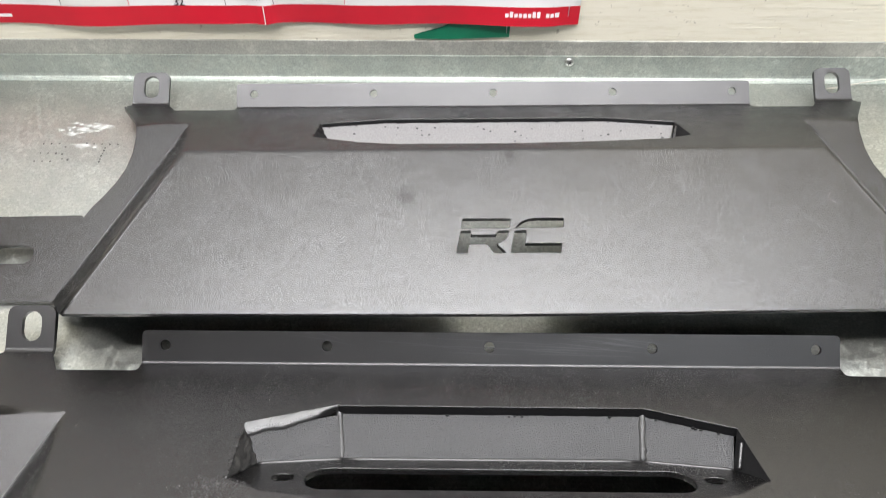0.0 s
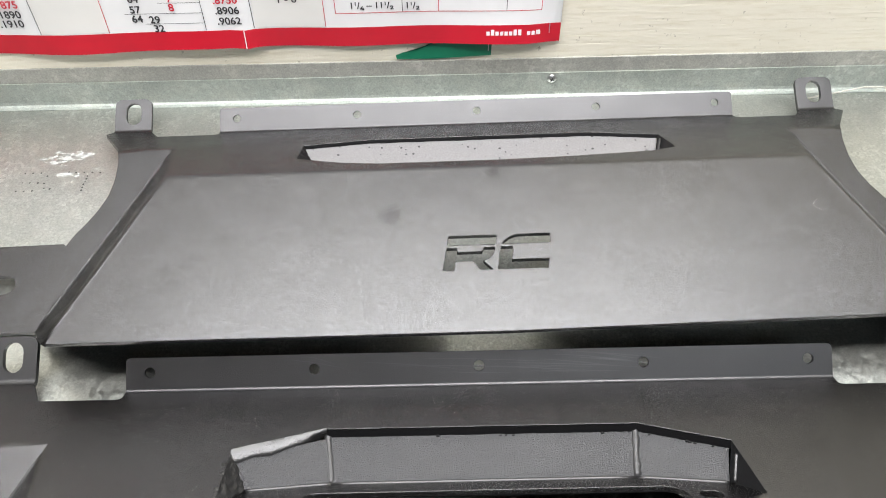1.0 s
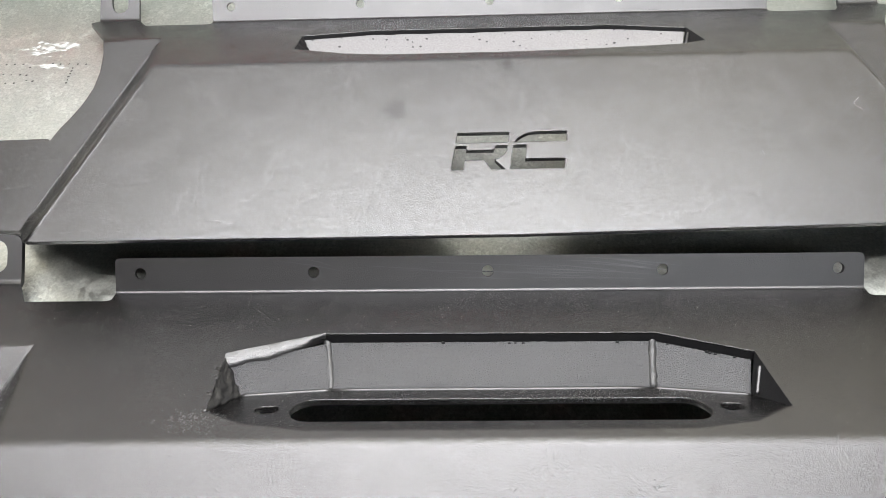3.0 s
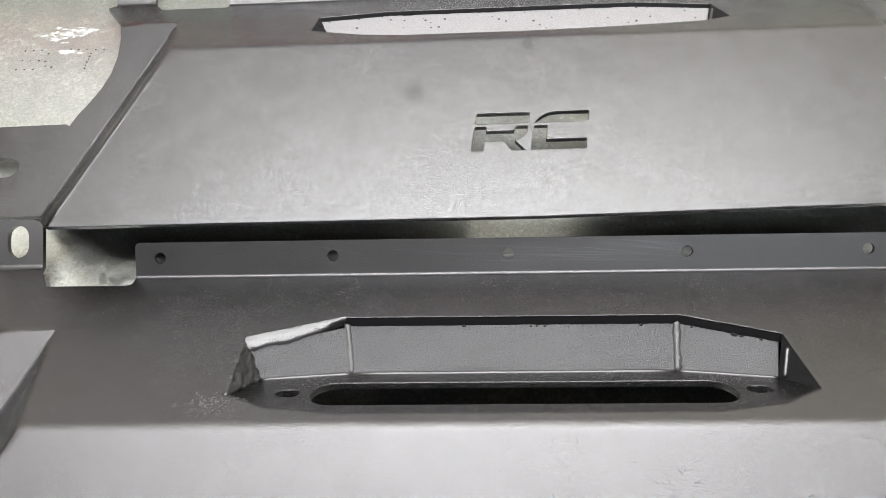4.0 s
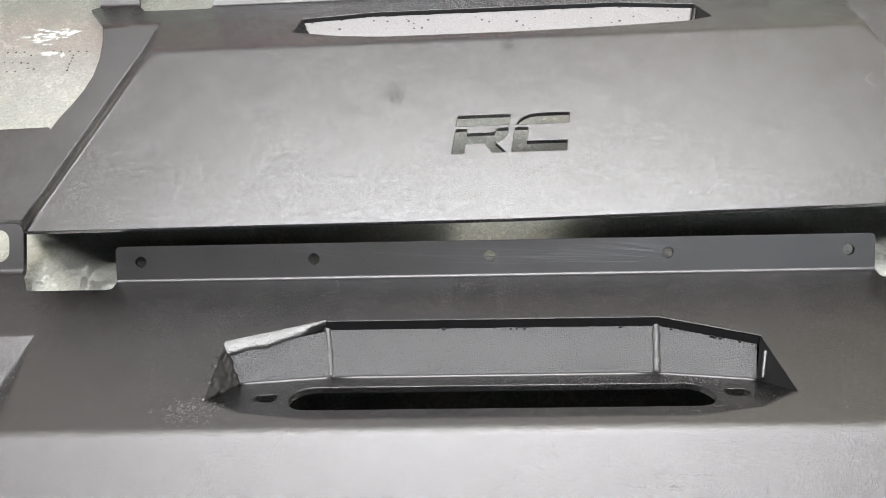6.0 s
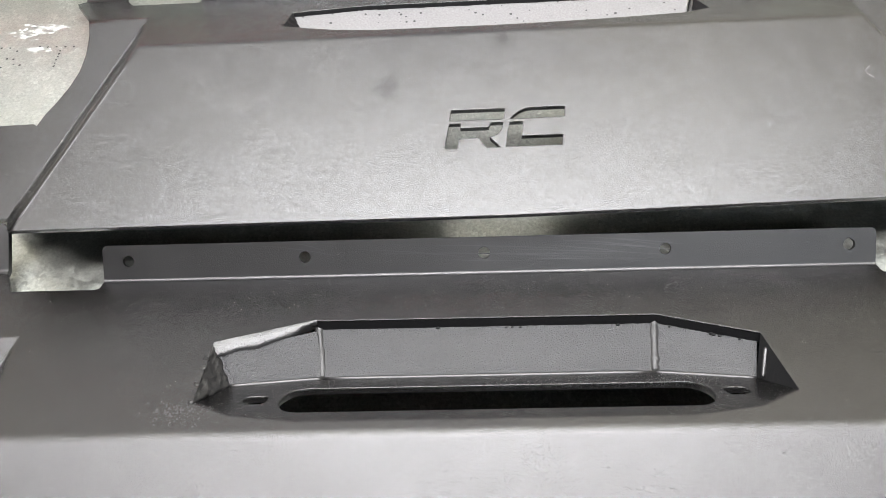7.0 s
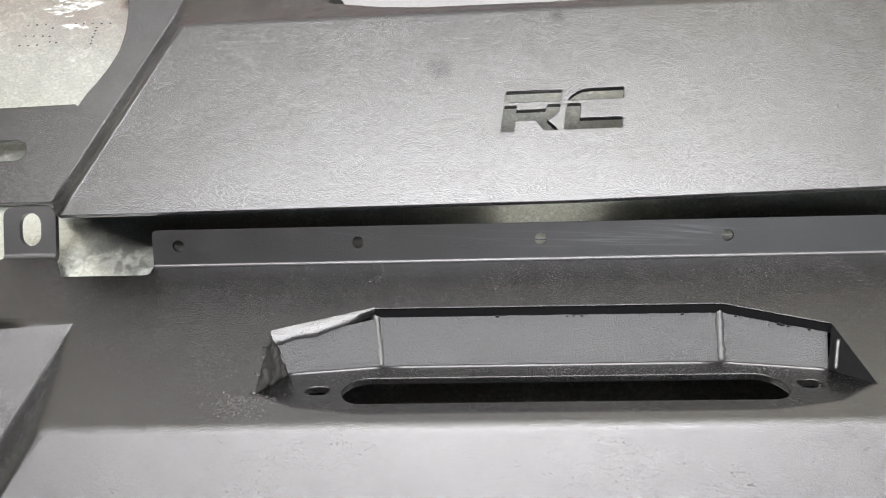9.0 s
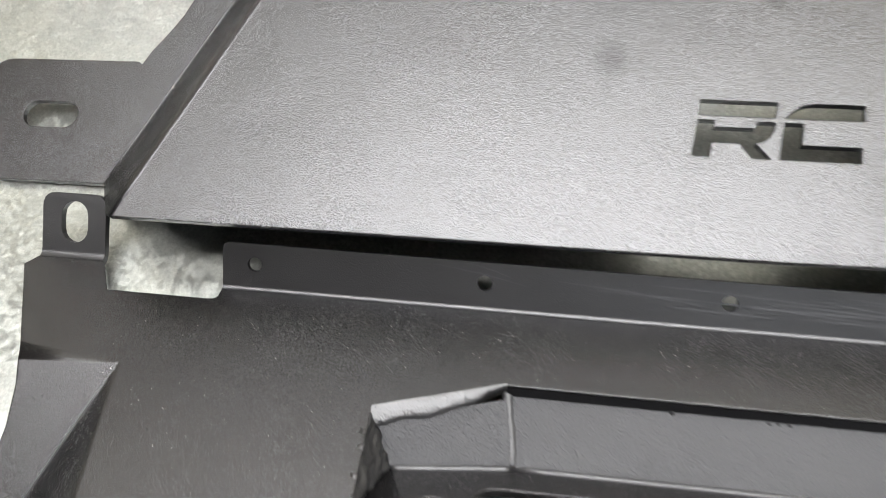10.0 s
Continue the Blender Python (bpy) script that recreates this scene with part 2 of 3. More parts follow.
wall_slab("wall_west", -2.3, -2.2, -2.6, 0.6, FLOOR_Z, CEIL_Z, MAT_SHOP, "plain painted workshop wall")
wall_slab("wall_east", 2.2, 2.3, -2.6, 0.6, FLOOR_Z, CEIL_Z, MAT_SHOP, "plain painted workshop wall")

# housings for the lamps, all out of view; the third is added fill
for x, y, z, ln, wd, *_ in LAMPS:
    lamp = tagged(new("ceiling_light"), "long white tube light hung out of view to light the bumpers", "ceiling light", "ceiling lights")
    lamp.location = (x, y, z)
    part("housing", box(-ln / 2 - 0.03, ln / 2 + 0.03, -wd / 2 - 0.02, wd / 2 + 0.02, 0.02, 0.08, 0.006), MAT_HOUSING, lamp)
    part("diffuser", box(-ln / 2, ln / 2, -wd / 2, wd / 2, 0.004, 0.019, 0.003), MAT_LAMP, lamp, "glowing white diffuser")
    for sx in (-0.4, 0.4):
        part("hanger", box(sx - 0.004, sx + 0.004, -0.004, 0.004, 0.08, CEIL_Z - z), MAT_STEEL, lamp)

# ---- bench ----
bench = tagged(new("workbench"), "workbench topped with spangled galvanised sheet steel", "workbench")
part("top_sheet", box(-1.2, 1.2, -0.62, WALL_Y - 0.001, -0.004, 0.0), MAT_BENCH, bench, "spangled galvanised steel sheet")
part("top_board", box(-1.2, 1.2, -0.62, WALL_Y - 0.001, -0.045, -0.0045), MAT_WOOD, bench, "brown timber board")
for x in (-1.12, 1.12):
    for y in (-0.56, 0.30):
        part("leg", box(x - 0.045, x + 0.045, y - 0.045, y + 0.045, FLOOR_Z, -0.0455, 0.003), MAT_WOOD, bench)


def profile_strip(points, x0, x1, steps=1):
    bm = bmesh.new()
    rows = []
    for i in range(steps + 1):
        x = x0 + (x1 - x0) * i / steps
        rows.append([bm.verts.new((x, y, z)) for y, z in points])
    for a, b in zip(rows, rows[1:]):
        for j in range(len(points) - 1):
            bm.faces.new((a[j], b[j], b[j + 1], a[j + 1]))
    return bm


angle = part("angle_trim", profile_strip([(0.3620, 0.0006), (0.3655, 0.0016), (0.3675, 0.0035), (0.3684, 0.0065), (0.3686, 0.0300)], -1.2, 1.2), MAT_ANGLE)
angle.modifiers.new("thickness", "SOLIDIFY").thickness = 0.0015
tagged(angle, "dull galvanised angle strip along the back of the bench", "trim", kind="structure")
flash = part("flashing_trim", profile_strip([(0.3706, 0.020), (0.3706, 0.0468), (0.3710, 0.0474), (0.3718, 0.0476)], -1.2, 1.2), MAT_FLASH)
flash.modifiers.new("thickness", "SOLIDIFY").thickness = 0.001
tagged(flash, "grey sheet metal flashing strip fixed to the wall", "trim", kind="structure")


# ---- bumper ----
# x: along the bumper, u: towards the wall, h: up from the flange holes; metres
def s_plane(x, u):
    return (x, u, -0.01455 - 0.448 * u)


def m_plane(x, u):
    return (x, u, 0.07283 + 0.151 * u)


def cheek_plane(x, u):
    return (x, u, 0.0284 + 0.21 * u)


def fairlead_plane(x, u):
    return (x, u, -0.0896 - 1.0 * u)


U_BEND = -0.1459
D_BEND = 0.0034
BEND = []
for _i in range(11):
    _t = _i / 10
    _a, _c, _e = Vector(s_plane(0, U_BEND + D_BEND)), (Vector(s_plane(0, U_BEND)) + Vector(m_plane(0, U_BEND))) / 2, Vector(m_plane(0, U_BEND - D_BEND))
    _p = _a * (1 - _t) ** 2 + _c * 2 * _t * (1 - _t) + _e * _t ** 2
    BEND.append((_p.y, _p.z))
V1, V2, V3, V4 = (0.2914, -0.0655), (0.2725, U_BEND), (0.3345, -0.2985), (0.3765, -0.2475)
BAND_ROUND = 0.0035
# the recess of each bumper: opening from one tip over the back to the other, its front edge, and the feet of the walls
PK_NEAR = [(-0.1638, -0.1246), (-0.1662, -0.0765), (-0.1065, -0.0575), (0.1040, -0.0580), (0.1608, -0.0767), (0.1642, -0.1225)]
PK_FAR = [(-0.1675, -0.1105), (-0.1675, -0.0697), (-0.1060, -0.0567), (0.1030, -0.0552), (0.1662, -0.0710), (0.1690, -0.1115)]
FRONT_NEAR = [(0.142, -0.1330), (0.105, -0.1385), (-0.105, -0.1385), (-0.142, -0.1335)]
FRONT_FAR = [(0.1450, -0.1215), (0.0700, -0.1290), (0.0020, -0.1322), (-0.0934, -0.1318), (-0.1250, -0.1265), (-0.1547, -0.1155)]
FOOT_NEAR = [(-0.1550, -0.1000), (-0.1012, -0.0934), (0.0995, -0.0930), (0.1545, -0.1025)]
FOOT_FAR = [(-0.1550, -0.1010), (-0.1000, -0.0935), (0.0985, -0.0930), (0.1570, -0.1020)]


def logo_shape(points):
    return [(-0.037 + 0.001 * (a - 0.18 * s), -0.2168 - 0.001 * s) for a, s in points]


LOGO = [
    logo_shape([(0, 0), (38.3, 0), (38, 9), (0.3, 9)]),
    logo_shape([(0.3, 11.5), (8.5, 11.5), (8.8, 15.3), (28.5, 15.3), (29.5, 11.5), (38, 11.5), (38, 16), (36.5, 19.8), (33.5, 22.5), (30.3, 23.6), (38.8, 32), (29.2, 32), (22.5, 24), (9, 24), (9, 32), (0.3, 32)]),
    logo_shape([(42.5, 9), (45, 5.5), (48.5, 2.4), (52.5, 0.6), (57, 0), (80.3, 0), (80.6, 9)]),
    logo_shape([(42.5, 11.5), (52, 11.5), (52.3, 23.5), (80.8, 23.5), (81.2, 32), (42.3, 32)]),
]


def mirror(pts):
    return [(-x, u) for x, u in pts]


ARC = [(0.3432, -0.0640), (0.3402, -0.0810), (0.3398, -0.1000), (0.3425, -0.1170), (0.3485, -0.1320), (0.3565, -0.1460), (0.3640, -0.1570)]
EAR = rounded([(0.3695, -0.1655), (0.4690, -0.1670), (0.4625, -0.2480), V4], [0.003, 0.014, 0.014, 0.0], 5)


def curve_point(a, c, b, t):
    return a * (1 - t) ** 2 + c * 2 * t * (1 - t) + b * t ** 2


def skin(bm, rows):
    """Smooth faces between rows of points."""
    for a, b in zip(rows, rows[1:]):
        for k in range(len(a) - 1):
            pts = []
            for q in (a[k], a[k + 1], b[k + 1], b[k]):
                if all((q - o).length > 1e-6 for o in pts):
                    pts.append(q)
            if len(pts) > 2:
                f = bm.faces.new([bm.verts.new(q) for q in pts])
                f.smooth = True
                f.normal_update()


FOLD = (0.3432, -0.0640)
FOLD_UP, FOLD_DOWN = (0.3460, -0.0595), (0.3424, -0.0686)


def shell(opening, plate):
    def build(bm):
        inner = V2[0] - BAND_ROUND
        # top strip with the recess opening
        right = [(0.262, -0.0128), (0.262, -0.0185), (0.2635, -0.0200), (0.266, -0.0205), (0.3225, -0.0205), (0.3345, -0.0020), (0.3370, 0.0005), (0.3745, 0.0005), (0.3790, -0.0068), FOLD_UP, V1, (inner, BEND[0][0])]
        add_plane(bm, [right + list(reversed(mirror(right))), opening], s_plane)
        # face with the cut shapes
        corner = (V3[0] - BAND_ROUND, V3[1] - 0.0001)
        add_plane(bm, [[(inner, BEND[-1][0]), (-inner, BEND[-1][0]), (-corner[0], corner[1]), (0.0, -0.3015), corner]] + LOGO, m_plane)
        skin(bm, [[Vector((x, u, h)) for x in (inner, -inner)] for u, h in BEND])
        for s in (1, -1):
            cheek = [FOLD_DOWN] + ARC[1:] + EAR + [V1]
            ear_slot = slot(0.4218, -0.2040, 0.0362, 0.0175)

            def lift(x, u):
                # the corner at the fold is shared with the top strip
                return s_plane(x, u) if abs(abs(x) - V1[0]) < 1e-6 and abs(u - V1[1]) < 1e-6 else cheek_plane(x, u)

            add_plane(bm, [cheek, ear_slot] if s > 0 else [mirror(cheek), mirror(ear_slot)], lift)
            # soft fold between the strip and the cheek
            tip = Vector(s_plane(s * V1[0], V1[1]))
            a, c, b = Vector(s_plane(s * FOLD_UP[0], FOLD_UP[1])), Vector(s_plane(s * FOLD[0], FOLD[1])), Vector(cheek_plane(s * FOLD_DOWN[0], FOLD_DOWN[1]))
            skin(bm, [[tip, tip.lerp(curve_point(a, c, b, k / 8), 0.5), curve_point(a, c, b, k / 8)] for k in range(9)])
            # the narrow band that rounds down from the face to the cheek
            foot = Vector(cheek_plane(s * V4[0], V4[1]))
            low = Vector(m_plane(s * V3[0], V3[1]))
            head = [(0.0, tip, 0.0), (0.17, tip.lerp(Vector((s * V2[0], *BEND[0])), 0.5), BAND_ROUND / 2)]
            head += [(0.335 + 0.004 * (k - 5), Vector((s * V2[0], u, h)), BAND_ROUND) for k, (u, h) in enumerate(BEND)]
            bend_end = Vector((s * V2[0], *BEND[-1]))
            head += [(0.355 + 0.645 * k / 8, bend_end.lerp(low, k / 8), BAND_ROUND) for k in range(1, 9)]
            rows = []
            for w, edge, inset in head:
                base = tip.lerp(foot, w)
                top = edge + Vector((-s * inset, 0, 0))
                drop = (base - edge).length
                side = edge.lerp(base, min(1.0, inset / drop)) if drop > 1e-6 else edge
                rows.append([curve_point(top, edge, side, k / 6) for k in range(7)] + [base])
            skin(bm, rows)
        plate(bm)

    return build


def fairlead(opening, front, feet):
    """The plate with the cable slot: flat, then a hollow that runs out into the strip in front."""

    def build(bm):
        flat = [(x * 0.985, u + 0.0062) for x, u in front]
        add_plane(bm, [feet + flat, slot(0.0018, -0.1176, 0.2428, 0.0253), slot(-0.1333, -0.1170, 0.0140, 0.0085), slot(0.1365, -0.1160, 0.0140, 0.0083)], fairlead_plane)
        rows = []
        for g, e in zip(flat, front):
            a, b = Vector(fairlead_plane(*g)), Vector(s_plane(*e))
            mid = a.lerp(b, 0.5)
            mid.z = min(fairlead_plane(mid.x, mid.y)[2], s_plane(mid.x, mid.y)[2])
            rows.append([curve_point(a, mid, b, k / 5) for k in range(6)])
        skin(bm, rows)
        for c, e, row in ((opening[0], feet[0], rows[-1]), (opening[5], feet[3], rows[0])):
            tip, foot = Vector(s_plane(*c)), Vector(fairlead_plane(*e))
            skin(bm, [[tip.lerp(foot, 1 - k / 5) for k in range(6)], row])

    return build


def bent_lip(x0, x1, u0, slope_deg, length, radius, corner, holes):
    """A lip that leaves the top strip at u0, turns up through an arc and runs on flat, with holes (x, distance, outline)."""

    def build(bm):
        a0, a1 = radians(-24.13), radians(slope_deg)
        prof = [Vector((u0, s_plane(0, u0)[2]))]
        n = 6
        for i in range(n):
            a = a0 + (a1 - a0) * (i + 0.5) / n
            prof.append(prof[-1] + Vector((math.cos(a), math.sin(a))) * radius * (a1 - a0) / n)
        for p, q in zip(prof, prof[1:]):
            vs = [bm.verts.new((x, w.x, w.y)) for x, w in ((x0, p), (x1, p), (x1, q), (x0, q))]
            bm.faces.new(vs).normal_update()
        base, d = prof[-1], Vector((math.cos(a1), math.sin(a1)))
        outline = rounded([(x0, 0), (x1, 0), (x1, length), (x0, length)], [0, 0, corner, corner])
        add_plane(bm, [outline] + holes, lambda x, s: (x, base.x + d.x * s, base.y + d.y * s))

    return build


def wall_piece(name, pts, mat, parent, label="", thick=0.003):
    bm = bmesh.new()
    bm.faces.new([bm.verts.new(p) for p in pts])
    bmesh.ops.triangulate(bm, faces=bm.faces[:])
    bmesh.ops.subdivide_edges(bm, edges=bm.edges[:], cuts=3, use_grid_fill=True)
    for f in bm.faces:
        f.normal_update()
        if f.normal.z < 0:
            f.normal_flip()
    ob = part(name, bm, mat, parent, label)
    ob.modifiers.new("thickness", "SOLIDIFY").thickness = thick
    ob.modifiers["thickness"].offset = -1
    return ob


def bead(name, a, b, r, parent, seed, lumpy=1.0, mat=None):
    """A lumpy weld bead from a to b."""
    rnd = random.Random(seed)
    a, b = Vector(a), Vector(b)
    axis = (b - a).normalized()
    side = axis.cross(Vector((0, 0, 1))).normalized()
    up = side.cross(axis)
    bm = bmesh.new()
    rings = []
    n, k = 14, 8
    for i in range(n + 1):
        t = i / n
        rr = r * (1 - 0.2 * lumpy + 0.4 * lumpy * rnd.random()) * (0.6 if i in (0, n) else 1)
        off = side * (rnd.random() - 0.5) * r * 0.15 * lumpy
        c = a.lerp(b, t) + off
        rings.append([bm.verts.new(c + side * rr * math.cos(2 * math.pi * j / k) + up * rr * 0.8 * math.sin(2 * math.pi * j / k)) for j in range(k)])
    for p, q in zip(rings, rings[1:]):
        for j in range(k):
            f = bm.faces.new((p[j], p[(j + 1) % k], q[(j + 1) % k], q[j]))
            f.smooth = True
    bm.faces.new(list(reversed(rings[0])))
    bm.faces.new(rings[-1])
    bmesh.ops.recalc_face_normals(bm, faces=bm.faces[:])
    return part(name, bm, mat or MAT_BEAD, parent, "lumpy weld bead under the coating")


def bumper(label, coat, recess_mat, recess_label, seed, opening, front, feet):
    root = tagged(new("winch_bumper"), label, "bumper", "bumpers on the bench")
    sheet("shell", shell(opening + front, fairlead(opening, front, feet)), coat, root, 0.004, "folded steel plate in textured dark grey coating")
    holes = [circle(0.1222 * i, 0.0121, 0.0040) for i in (-2, -1, 0, 1, 2)]
    sheet("flange", bent_lip(-0.262, 0.262, -0.0128, 39.5, 0.0230, 0.0025, 0.004, holes), MAT_COAT_PLAIN, root, 0.003, "drilled mounting flange")
    for s in (1, -1):
        x0, x1 = sorted((s * 0.3370, s * 0.3745))
        sheet("mounting_tab", bent_lip(x0, x1, 0.0005, 33.0, 0.0325, 0.0045, 0.008, [slot(s * 0.3553, 0.0165, 0.0235, 0.0155, False)]), MAT_COAT_PLAIN, root, 0.004, "slotted mounting tab")
    # recess
    coarse = recess_mat == MAT_WALL_COAT
    top = [Vector(s_plane(*p)) for p in opening]
    low = [Vector(fairlead_plane(*p)) for p in feet]

    inset = Vector((0, 0.002, -0.0055 if coarse else -0.0032))
    torn = wall_piece("recess_end", [top[0], top[1], low[0]], MAT_ROUGH if coarse else MAT_DULL_SHADE, root, "rough torn end of the recess" if coarse else "end of the recess, dull coat for its shade")
    tb = bmesh.new()
    tb.from_mesh(torn.data)
    bmesh.ops.subdivide_edges(tb, edges=tb.edges[:], cuts=4, use_grid_fill=True)
    for v in tb.verts:
        k = noise.noise(v.co * 160) * 0.0012 + abs(noise.noise(v.co * 380)) * 0.0016 + noise.noise(v.co * 1000) * 0.0007 - 0.0005
        v.co += Vector((k, 0.3 * k, 0.5 * k))
    for f in tb.faces:
        f.smooth = True
    tb.to_mesh(torn.data)
    tb.free()
    # this end is kept as dark as shade by its dulled coat
    wall_piece("recess_end", [top[5], low[3], top[4]], MAT_DULL_SHADE, root, "end of the recess, dull coat for its shade")
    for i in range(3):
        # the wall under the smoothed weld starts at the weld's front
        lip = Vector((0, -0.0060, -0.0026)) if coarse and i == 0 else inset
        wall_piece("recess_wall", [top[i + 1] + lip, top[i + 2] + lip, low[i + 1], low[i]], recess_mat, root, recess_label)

    # seam bead where each band meets the cheek
    for s in (1, -1):
        a, b = Vector(s_plane(s * V1[0], V1[1])), Vector(cheek_plane(s * V4[0], V4[1]))
        bead("seam_bead", a.lerp(b, 0.04), a.lerp(b, 0.97), 0.0007, root, seed + 50, 0.3, MAT_COAT_PLAIN)
    # cut edge of the plate above the recess walls, shade in coat, ragged below
    down = Vector((0, -0.41, -0.91))
    for n_edge, (p, q) in enumerate(((top[1], top[2]), (top[2], top[3]), (top[3], top[4]), (top[4], top[5]))):
        if coarse and n_edge == 0:
            continue
        rim = bmesh.new()
        n = 60
        rnd = random.Random(seed + 30 + n_edge)
        rail = []
        for k in range(n + 1):
            c = p.lerp(q, k / n) + Vector((0, -0.0007, 0))
            deep = (0.0062 if coarse else 0.0036) + rnd.uniform(-0.0004, 0.0004)
            if coarse and n_edge == 1 and k < 26:
                deep += rnd.uniform(0, 0.0016) * (1 - k / 26)
            rail.append([rim.verts.new(c + down * d) for d in (0.0004, deep * 0.5, deep)])
        for a, b in zip(rail, rail[1:]):
            for k in range(2):
                rim.faces.new((a[k], a[k + 1], b[k + 1], b[k])).smooth = True
        part("cut_edge", rim, MAT_DULL_SHADE, root, "cut edge of the plate, dull coat for its shade")
        # drops of coating that hang from the edge
        for _ in range({True: (0, 5, 7, 0), False: (2, 0, 2, 0)}[coarse][n_edge]):
            c = p.lerp(q, rnd.uniform(0.04, 0.96)) + Vector((0, -0.0012, 0)) + down * rnd.uniform(0.97, 1.16) * (0.0062 if coarse else 0.0036)
            drop = bmesh.new()
            bmesh.ops.create_icosphere(drop, subdivisions=2, radius=rnd.uniform(0.0006, 0.0012))
            for v in drop.verts:
                v.co = c + Vector((v.co.x * rnd.uniform(1.15, 1.25), v.co.y * 0.8, v.co.z))
            for f in drop.faces:
                f.smooth = True
            part("coating_drop", drop, MAT_DULL_SHADE, root, "dried drop of dark coating")

    for i, r in ((1, 0.0026), (2, 0.0030)) if coarse else ((1, 0.0010), (2, 0.0013)):
        bead("weld_bead", top[i + 1] + Vector((0, 0.001, -0.0062)), low[i] + Vector((0, 0, -0.0008)), r, root, seed + i, 1.0, recess_mat if recess_mat == MAT_SPECKLED else None)
    end = [top[4] + (top[5] - top[4]) * a + (low[3] - top[4]) * b + Vector((-0.0006, 0, 0.0008)) for a, b in ((0.18, 0.13), (0.17, 0.80))]
    bead("weld_bead", end[0], end[1], 0.0013, root, seed + 5, 0.4, MAT_COAT_PLAIN)
    # smoothed weld along the sloping edge of the recess
    if coarse:
        bm = bmesh.new()
        rnd = random.Random(seed + 7)
        rows = []
        for i in range(37):
            t = i / 36
            a = top[1].lerp(top[2], t)
            w = (0.0088 if t < 0.55 else 0.0088 - 0.0068 * (t - 0.55) / 0.45) + 0.0006 * math.sin(t * 19) + rnd.uniform(-0.0003, 0.0003)
            rows.append([bm.verts.new(a + Vector((0, -w * q + 0.001, 0.0006 * math.sin(math.pi * q) - 0.0011 * q + rnd.uniform(-0.00022, 0.00022)))) for q in (0, 0.2, 0.5, 0.8, 1.0)] + [bm.verts.new(a + Vector((0, -w * 0.9, -0.0065)))])
        for p, q in zip(rows, rows[1:]):
            for j in range(5):
                f = bm.faces.new((p[j], p[j + 1], q[j + 1], q[j]))
                f.smooth = True
        for f in bm.faces:
            f.normal_update()
            if f.normal.z < 0:
                f.normal_flip()
        part("edge_weld", bm, MAT_SKIN, root, "smoothed weld along the recess edge")
    for i in range(3):
        bead("fillet_weld", low[i] + Vector((0, -0.0004, 0.0004)), low[i + 1] + Vector((0, -0.0004, 0.0004)), 0.0015, root, seed + 12 + i, 0.25, MAT_COAT_PLAIN if coarse else MAT_SPECKLED)
    return root


LIFT = 0.028
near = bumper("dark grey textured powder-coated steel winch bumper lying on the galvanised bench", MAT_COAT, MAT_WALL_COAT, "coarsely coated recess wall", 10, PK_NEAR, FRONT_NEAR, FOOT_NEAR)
near.matrix_world = pose(0, 0, LIFT)
far = bumper("dark grey powder-coated winch bumper lying against the bench back", MAT_COAT_STAINED, MAT_SPECKLED, "pale grey recess wall with black specks", 40, PK_FAR, FRONT_FAR, FOOT_FAR)
far.matrix_world = pose(0.0127, 0.310, LIFT, -0.23, 0, 1.05)


# ---- marks on the bumpers ----
def flange_point(x, s):
    """A place on the flange, s metres up from its lower end."""
    a = radians(39.5)
    return Vector((x, -0.0092 + math.cos(a) * s, -0.0077 + math.sin(a) * s))


def tube(points, r, k=6):
    bm = bmesh.new()
    rings = []
    pts = [Vector(p) for p in points]
    for i, p in enumerate(pts):
        d = (pts[min(i + 1, len(pts) - 1)] - pts[max(i - 1, 0)]).normalized()
        s = d.cross(Vector((0, 0, 1))).normalized()
        u = s.cross(d)
        rings.append([bm.verts.new(p + s * r * math.cos(2 * math.pi * j / k) + u * r * math.sin(2 * math.pi * j / k)) for j in range(k)])
    for a, b in zip(rings, rings[1:]):
        for j in range(k):
            bm.faces.new((a[j], a[(j + 1) % k], b[(j + 1) % k], b[j])).smooth = True
    bm.faces.new(list(reversed(rings[0])))
    bm.faces.new(rings[-1])
    return bm


def specks(parent, seed, count, area, plane, r0, r1):
    rnd = random.Random(seed)
    bm = bmesh.new()
    for _ in range(count):
        x, u = rnd.uniform(area[0], area[1]), rnd.uniform(area[2], area[3])
        if abs(x) < 0.178 and -0.142 < u < -0.054:
            continue
        c = Vector(plane(x, u)) + Vector((0, 0, 0.0002))
        r = rnd.uniform(r0, r1)
        top = bm.verts.new(c + Vector((0, 0, r * 0.7)))
        ring = [bm.verts.new(Vector(plane(x + r * math.cos(k * 1.2566) * rnd.uniform(0.6, 1.3), u + r * math.sin(k * 1.2566))) + Vector((0, 0, 0.0001))) for k in range(5)]
        for k in range(5):
            bm.faces.new((ring[k], ring[(k + 1) % 5], top))
    return bm


for root, seed, n in ((near, 3, 950), (far, 5, 90)):
    for nm, bm in (("dust_specks", specks(root, seed, n, (-0.30, 0.30, -0.135, -0.025), lambda x, u: s_plane(x, u), 0.00008, 0.00022)), ("dust_specks", specks(root, seed + 1, n // 24, (-0.26, 0.26, -0.28, -0.16), lambda x, u: m_plane(x, u), 0.00012, 0.0003))):
        ob = part(nm, bm, MAT_SPECK, root, "pale dust specks")
        ob["kind"] = "stuff"
spatter = bmesh.new()
rnd = random.Random(21)
